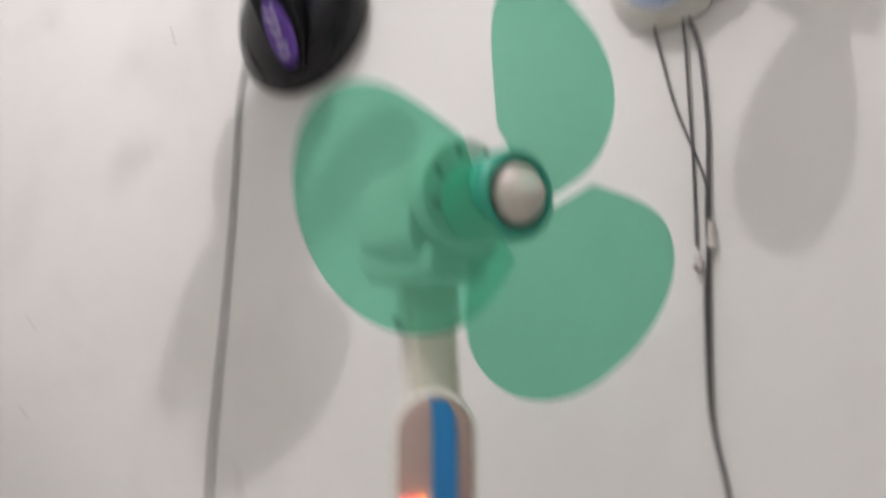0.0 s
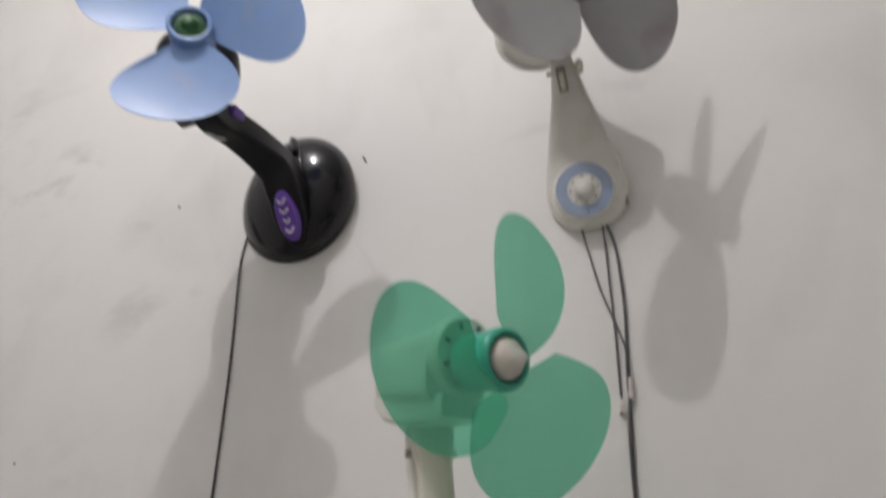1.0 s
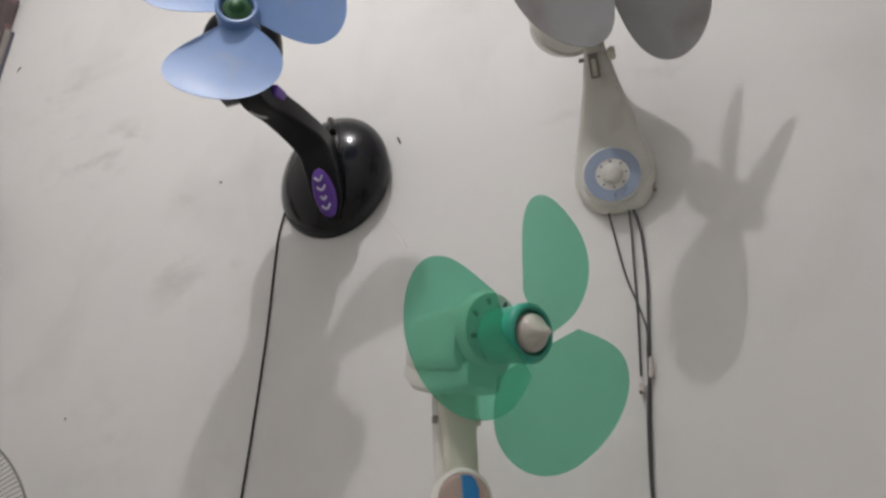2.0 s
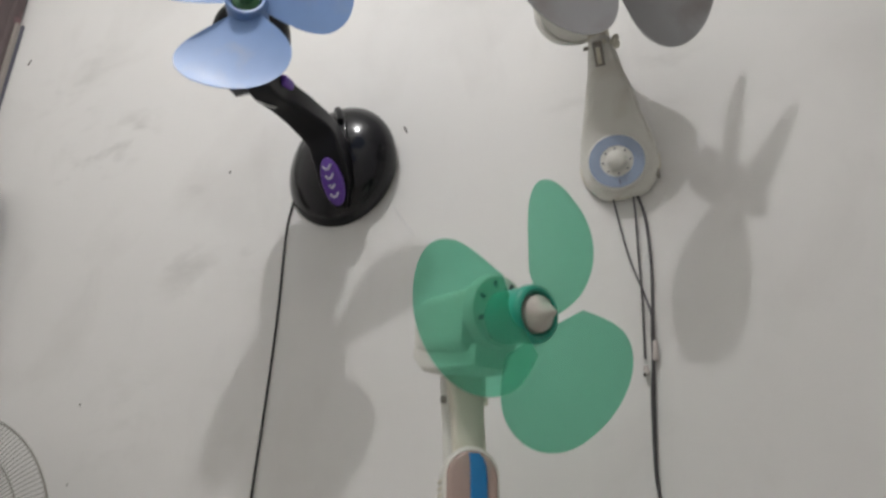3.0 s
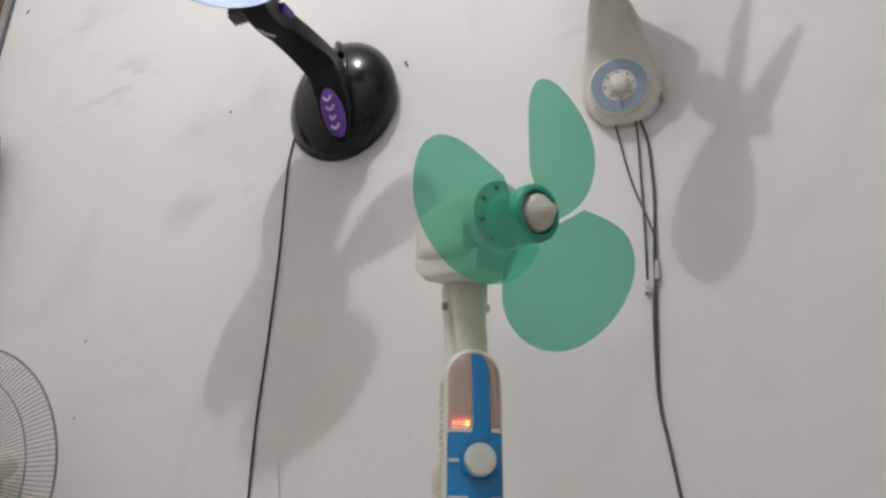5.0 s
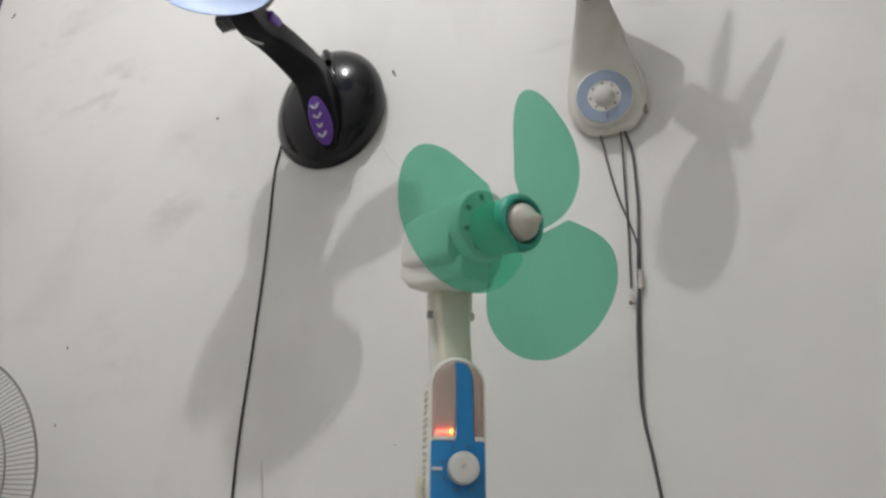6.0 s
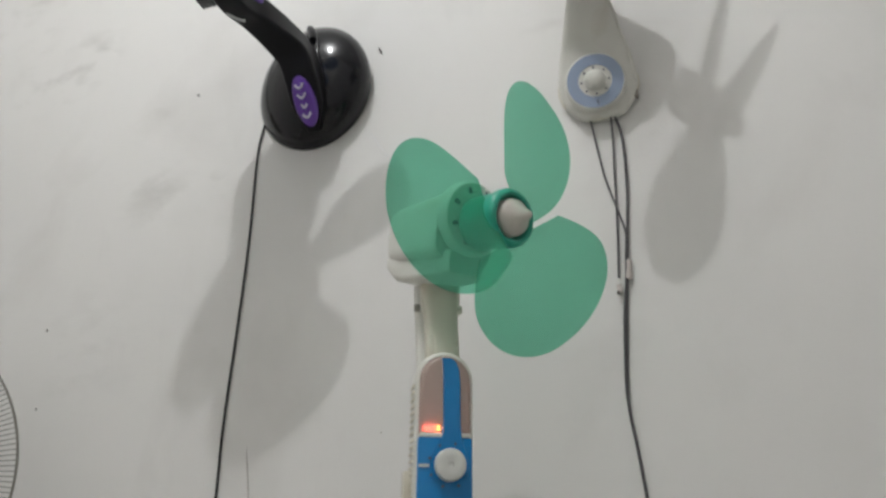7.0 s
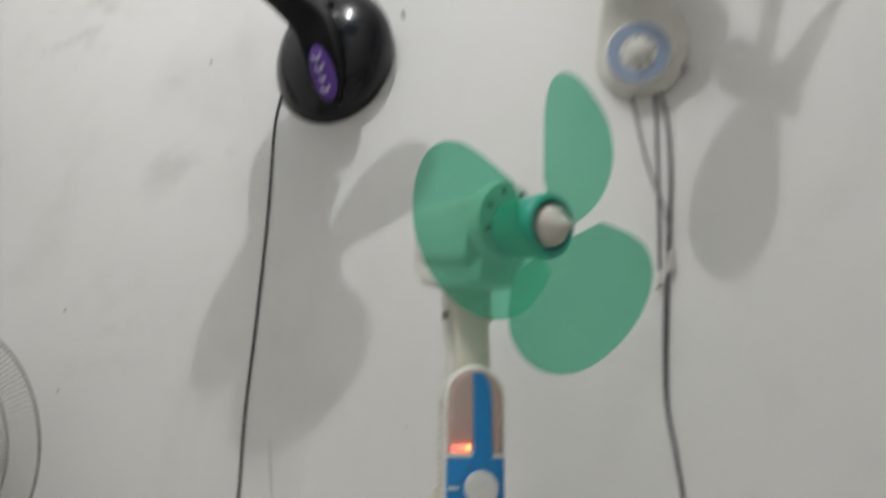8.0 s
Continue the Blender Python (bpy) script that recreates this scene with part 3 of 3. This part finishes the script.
def stand_fan():
    S = Vector((0.201, -0.303, 0.0))
    place = Matrix.Translation(S) @ Matrix.Rotation(radians(25), 4, "Z")
    fan = thing("pedestal_fan", place, "standing fan with translucent green blades and a blue control panel", "fan")
    A = place.inverted() @ axis_pose(TIP, GF_YAW, GF_PITCH)
    lean = Matrix.Translation((0.0045, 0, 1.18)) @ Matrix.Rotation(radians(3.0), 4, "Y") @ Matrix.Translation((0, 0, -1.18))
    foot = lean @ Vector((0, 0, 0.04))
    part("base", lathe([(0.0, 0.045), (0.03, 0.045), (0.05, 0.038), (0.15, 0.022), (0.185, 0.012), (0.19, 0.0), (0.0, 0.0)], 48), M_WHITE, fan, "round white foot", m=pose(foot.x, foot.y, 0))
    part("lower_pole", lathe([(0.0, 0.03), (0.016, 0.03), (0.016, 0.72), (0.0, 0.72)], 24), M_WHITE, fan, m=lean)
    # panel housing: a rounded-top case
    def pill(w, top, low, y0, y1, bevel=0.006, seg=14):
        bm = bmesh.new()
        out = [(-w, low), (w, low)] + [(w * math.cos(a), top - w + w * math.sin(a)) for a in (math.pi * i / seg for i in range(seg + 1))]
        face = bm.faces.new([bm.verts.new((x, y0, z)) for x, z in out])
        got = bmesh.ops.extrude_face_region(bm, geom=[face])
        bmesh.ops.translate(bm, verts=[v for v in got["geom"] if isinstance(v, bmesh.types.BMVert)], vec=(0, y1 - y0, 0))
        if bevel:
            rim = [e for e in bm.edges if abs(e.verts[0].co.y - e.verts[1].co.y) < 1e-6]
            bmesh.ops.bevel(bm, geom=rim, offset=bevel, segments=3, profile=0.5, affect="EDGES")
        return bm
    case = part("case", pill(0.041, 1.186, 0.68, 0.034, -0.026, 0.007), M_WHITE, fan, "white panel case", m=lean)
    part("window", pill(0.0365, 1.180, 1.070, -0.018, -0.032, 0.0085), M_WINDOW, case, "smoky pink window")
    part("window_back", pill(0.034, 1.176, 1.072, -0.0262, -0.0268, 0), M_NOSE, case)
    for i in range(7):
        part("window_rib", box(0.0008, 0.0012, 0.085, at=(-0.0315 + 0.0040 * i, -0.0274, 1.118 - 0.0012 * abs(i - 5))), M_KNOB, case, smooth=False)
    part("window_ledge", box(0.070, 0.006, 0.006, 0.001, at=(0, -0.030, 1.0690)), M_WHITE, case)
    part("blue_panel", box(0.075, 0.010, 0.37, 0.003, at=(0, -0.028, 0.881)), M_PANEL_BLUE, case, "blue control panel")
    # blue strip over the window, flaring into the panel
    strip = bmesh.new()
    rows = []
    for z, xa, xb in ((1.1745, -0.006, 0.010), (1.169, -0.0055, 0.016), (1.158, -0.0045, 0.0203), (1.140, -0.004, 0.0216), (1.110, -0.0038, 0.0220), (1.085, -0.0038, 0.0220), (1.066, -0.006, 0.0240), (1.052, -0.014, 0.028), (1.040, -0.020, 0.032), (1.025, -0.022, 0.034), (1.012, -0.018, 0.030)):
        rows.append([strip.verts.new((x, y, z)) for x, y in ((xa, -0.030), (xa + 0.002, -0.0355), (xb - 0.002, -0.0355), (xb, -0.030))])
    for a, b in zip(rows, rows[1:]):
        for i in range(3):
            strip.faces.new((a[i], a[i + 1], b[i + 1], b[i]))
    strip.faces.new(rows[0])
    strip.faces.new(rows[-1])
    part("strip", strip, M_PANEL_BLUE, case, "glossy blue strip")
    for i in range(4):
        part("led", box(0.0024 + 0.0008 * (i == 3), 0.003, 0.0050 + 0.0006 * i, 0.0008, at=(-0.0280 + 0.0062 * i, -0.0295, 1.0785)), M_LED_HOT if i == 3 else M_LED, case, "lit red lamp in the window")
    for i in range(24):
        part("louver", box(0.006, 0.036, 0.0042, 0.001, at=(-0.0405, 0.006, 1.138 - 0.0093 * i)), M_CREAM, case)
    part("side_box", box(0.014, 0.026, 0.048, 0.004, at=(-0.045, 0.016, 1.000)), M_CREAM, case, "small cream box on the case's side")
    knob = lathe([(0.0, 0.0140), (0.003, 0.0142), (0.0042, 0.0155), (0.012, 0.0158), (0.019, 0.0165), (0.0225, 0.015), (0.0235, 0.011), (0.0240, 0.0)], 44)
    part("knob", knob, M_KNOB, case, "round grey-white speed knob", m=pose(0.006, -0.033, 1.030, 90, 0, 0) @ Matrix.Diagonal((0.90, 0.90, 1, 1)))
    for k in range(6):
        a = radians(75 + 44 * k)
        part("speed_mark", lathe([(0.0, 0.001), (0.0018, 0.001), (0.0018, -0.002)], 8), M_DOT, case, m=pose(0.006 + 0.0285 * math.cos(a), -0.0362, 1.030 + 0.0285 * math.sin(a), 90, 0, 0))
    for x, z, w in ((-0.029, 1.029, 0.014), (-0.023, 0.982, 0.026), (0.029, 0.981, 0.013)):
        part("panel_line", box(w, 0.002, 0.004, at=(x, -0.0335, z)), M_KNOB, case, smooth=False)
    # neck between case and motor
    part("neck", loft([((0.006, 0.014, 1.15), (0.025, 0, 0), (0, 0.022, 0)), ((0.006, 0.014, 1.24), (0.025, 0, 0), (0, 0.022, 0)), ((0.006, 0.012, 1.27), (0.029, 0, 0), (0, 0.025, 0)), ((0.006, 0.010, 1.31), (0.031, 0, 0), (0, 0.026, 0))], 24, 4.5), M_CREAM, fan, "yellowed white neck")
    part("back_tube", lathe([(0.0, 0), (0.013, 0), (0.013, 0.20), (0.0, 0.20)], 16), M_WHITE, fan, m=pose(-0.018, 0.030, 1.10))
    part("neck_mark", box(0.011, 0.003, 0.014, 0.001, at=(0.001, -0.0045, 1.232)), M_STEEL, fan)
    part("screw", lathe([(0.0, 0.0), (0.007, 0.0), (0.008, 0.004), (0.006, 0.010), (0.0, 0.010)], 14), M_CREAM, fan, m=pose(0.027, 0.0, 1.255, 0, 90, 0))
    part("screw", lathe([(0.0, 0.0), (0.006, 0.0), (0.006, 0.008), (0.0, 0.009)], 14), M_STEEL, fan, m=pose(-0.027, 0.0, 1.258, 0, -90, 0))
    # motor housing along the axis
    secs = []
    for z, w, h, dy in ((-0.266, 0.026, 0.022, -0.006), (-0.262, 0.040, 0.034, -0.007), (-0.250, 0.050, 0.043, -0.008), (-0.225, 0.055, 0.047, -0.008), (-0.160, 0.057, 0.049, -0.007), (-0.132, 0.057, 0.050, -0.006), (-0.124, 0.053, 0.046, -0.006)):
        secs.append(((0, dy, z), (w, 0, 0), (0, h, 0)))
    part("motor", loft(secs, 44, 5.0), M_WHITE, fan, "white motor housing", m=A)
    secs = [((0, -0.047, -0.260), (0.034, 0, 0), (0, 0.007, 0)), ((0, -0.050, -0.253), (0.047, 0, 0), (0, 0.012, 0)), ((0, -0.059, -0.230), (0.048, 0, 0), (0, 0.021, 0)), ((0, -0.060, -0.21), (0.046, 0, 0), (0, 0.023, 0)), ((0, -0.058, -0.13), (0.040, 0, 0), (0, 0.021, 0)), ((0, -0.056, -0.115), (0.032, 0, 0), (0, 0.016, 0))]
    part("gearbox", loft(secs, 36, 6.0), M_WHITE, fan, "white gearbox under the motor", m=A)
    plate = part("front_plate", lathe([(0.0, -0.100), (0.030, -0.100), (0.052, -0.103), (0.056, -0.108), (0.056, -0.122), (0.0, -0.122)], 44), M_WHITE, fan, m=A @ pose(0, 0.011, 0))
    for k in range(8):
        a = radians(22 + 45 * k)
        part("vent", box(0.010, 0.007, 0.002, 0.0008), M_GREY_HUB, plate, m=Matrix.Rotation(a, 4, "Z") @ Matrix.Translation((0.041, 0, -0.1005)))
    hub = lathe([(0.0, -0.096), (0.036, -0.096), (0.039, -0.092), (0.0395, -0.050), (0.0415, -0.036), (0.0415, -0.029), (0.039, -0.0235), (0.035, -0.0215), (0.0315, -0.023), (0.029, -0.035), (0.0, -0.035)], 48)
    hb = part("hub", hub, M_GREEN_HUB, fan, "glossy green hub", m=A)
    nose = lathe([(0.0, 0.009), (0.0045, 0.0072), (0.0085, 0.0010), (0.0125, -0.0062), (0.0185, -0.0120), (0.0245, -0.018), (0.0265, -0.024), (0.0265, -0.036), (0.0, -0.036)], 40)
    part("spinner", nose, M_NOSE, hb, "ivory spinner nut")
    bl = blade(0.030, 0.2000, 0.110, root=0.58, belly=0.48, sweep=0.0, twist=(27, 12))
    for k in range(3):
        o = new("blade", bl_mesh) if k else part("blade", bl, M_GREEN_BLADE, fan, "translucent green blade")
        bl_mesh = o.data
        o.parent, o.matrix_basis = fan, A @ pose(0, 0, -0.032, 0, 0, GF_SPIN + 120 * k)
        o["label"] = "translucent green blade"
    return fan


stand_fan()


# ---- guarded fan at the side ----
def guard_fan():
    C = Vector((-0.967, -0.145, 1.108))
    R = 0.252
    fan = thing("pedestal_fan", Matrix.Translation((C.x, C.y, 0)), "standing fan with a grey round wire guard", "fan")
    G = pose(0, 0, C.z, 99.7, 0, 0)
    part("base", lathe([(0.0, 0.045), (0.03, 0.045), (0.05, 0.036), (0.15, 0.02), (0.18, 0.0), (0.0, 0.0)], 40), M_WHITE, fan)
    part("pole", lathe([(0.0, 0.03), (0.014, 0.03), (0.014, C.z), (0.0, C.z)], 20), M_WHITE, fan, m=pose(0, 0.085, 0))
    part("motor", lathe([(0.0, -0.115), (0.02, -0.113), (0.032, -0.105), (0.036, -0.06), (0.03, -0.045), (0.0, -0.044)], 32), M_WHITE, fan, m=G)
    guard = part("guard", tube([(R * math.cos(a), R * math.sin(a), 0) for a in (2 * math.pi * i / 96 for i in range(96))], 0.0026, 8, True), M_WIRE, fan, "grey wire guard rim", m=G)
    part("guard_ring", tube([(0.79 * R * math.cos(a), 0.79 * R * math.sin(a), 0.0245) for a in (2 * math.pi * i / 80 for i in range(80))], 0.0018, 6, True), M_WIRE, guard)
    part("guard_cap", lathe([(0.0, 0.044), (0.015, 0.043), (0.022, 0.040), (0.022, 0.034), (0.0, 0.034)], 32), M_WIRE, guard)
    for k in range(150):
        a = 2 * math.pi * k / 150
        if k == 0:
            line = glide([(R, 0, 0), (0.9 * R, 0, 0.014), (0.77 * R, 0, 0.024), (0.5 * R, 0, 0.034), (0.02, 0, 0.038)], 3)
            spoke = part("spoke", tube(line, 0.0010, 5), M_WIRE, guard)
        else:
            o = new("spoke", spoke.data)
            o.parent, o.matrix_basis = guard, Matrix.Rotation(a, 4, "Z")
    return fan


guard_fan()


# ---- things at the far end of the wall ----
def wall_cabinet():
    cab = thing("wall_cabinet", Matrix.Translation((-1.72, 0, 2.2)), "small wall cabinet covered with dark maroon flowered cloth", "cabinet")
    part("body", box(0.560, 0.045, 0.74, 0.014, 4, at=(0.002, -0.026, 0.37)), M_FLORAL, cab)
    part("edging", box(0.020, 0.022, 0.60, 0.004, at=(0.282, -0.016, 0.285)), M_EDGING, cab, "dull grey-brown edging strip")
    part("backing", box(0.006, 0.010, 0.60, 0.001, at=(0.294, -0.006, 0.285)), M_DOT, cab, "thin dark backing edge")
    return cab


wall_cabinet()
bag = loft([((0, -0.06, 0.0), (0.10, 0, 0), (0, 0.03, 0)), ((0, -0.075, 0.03), (0.17, 0, 0), (0, 0.06, 0)), ((0, -0.085, 0.2), (0.20, 0, 0), (0, 0.08, 0)), ((0, -0.085, 0.42), (0.20, 0, 0), (0, 0.08, 0)), ((0, -0.075, 0.52), (0.17, 0, 0), (0, 0.06, 0)), ((0, -0.06, 0.55), (0.10, 0, 0), (0, 0.03, 0))], 32, 2.6)
tagged(part("cloth_bag", bag, M_BAG, m=pose(-1.42, 0, 1.545)), "dark brown flowered cloth bag hanging against the wall", "bag")

# ---- small marks on the wall ----
random.seed(4)


def mark(x, z, w, h, turn, mat=None):
    bm = bmesh.new()
    n = 10
    front = [bm.verts.new((w * math.cos(a) * random.uniform(0.7, 1.2), -0.0016, h * math.sin(a) * random.uniform(0.7, 1.2))) for a in (2 * math.pi * i / n for i in range(n))]
    back = [bm.verts.new((v.co.x * 1.2, 0.0, v.co.z * 1.2)) for v in front]
    bm.faces.new(front)
    for i in range(n):
        bm.faces.new((front[i], back[i], back[(i + 1) % n], front[(i + 1) % n]))
    ob = part("wall_mark", bm, mat or M_MARK, m=pose(x, 0, z, 0, turn, 0))
    return tagged(ob, "small dark chip in the white plaster" if mat in (None, M_SPECK) else "faint mark on the white plaster", "mark", kind="structure")


mark(0.0, 2.0, 0.0026, 0.010, -18)
mark(-0.497, 1.986, 0.0032, 0.0032, 0)
mark(-0.849, 1.406, 0.0020, 0.004, -15, M_SPECK)
mark(-0.841, 1.222, 0.0016, 0.0030, 5, M_SPECK)
mark(-0.005, 1.115, 0.0018, 0.0018, 0, M_GREY_MARK)
mark(-1.350, 2.605, 0.0025, 0.012, 25)
mark(-0.005, 1.745, 0.0022, 0.045, -31, M_PALE)
# thin grey upright line on the plaster
mark(-0.286, 1.030, 0.0012, 0.060, -6, M_GREY_MARK)
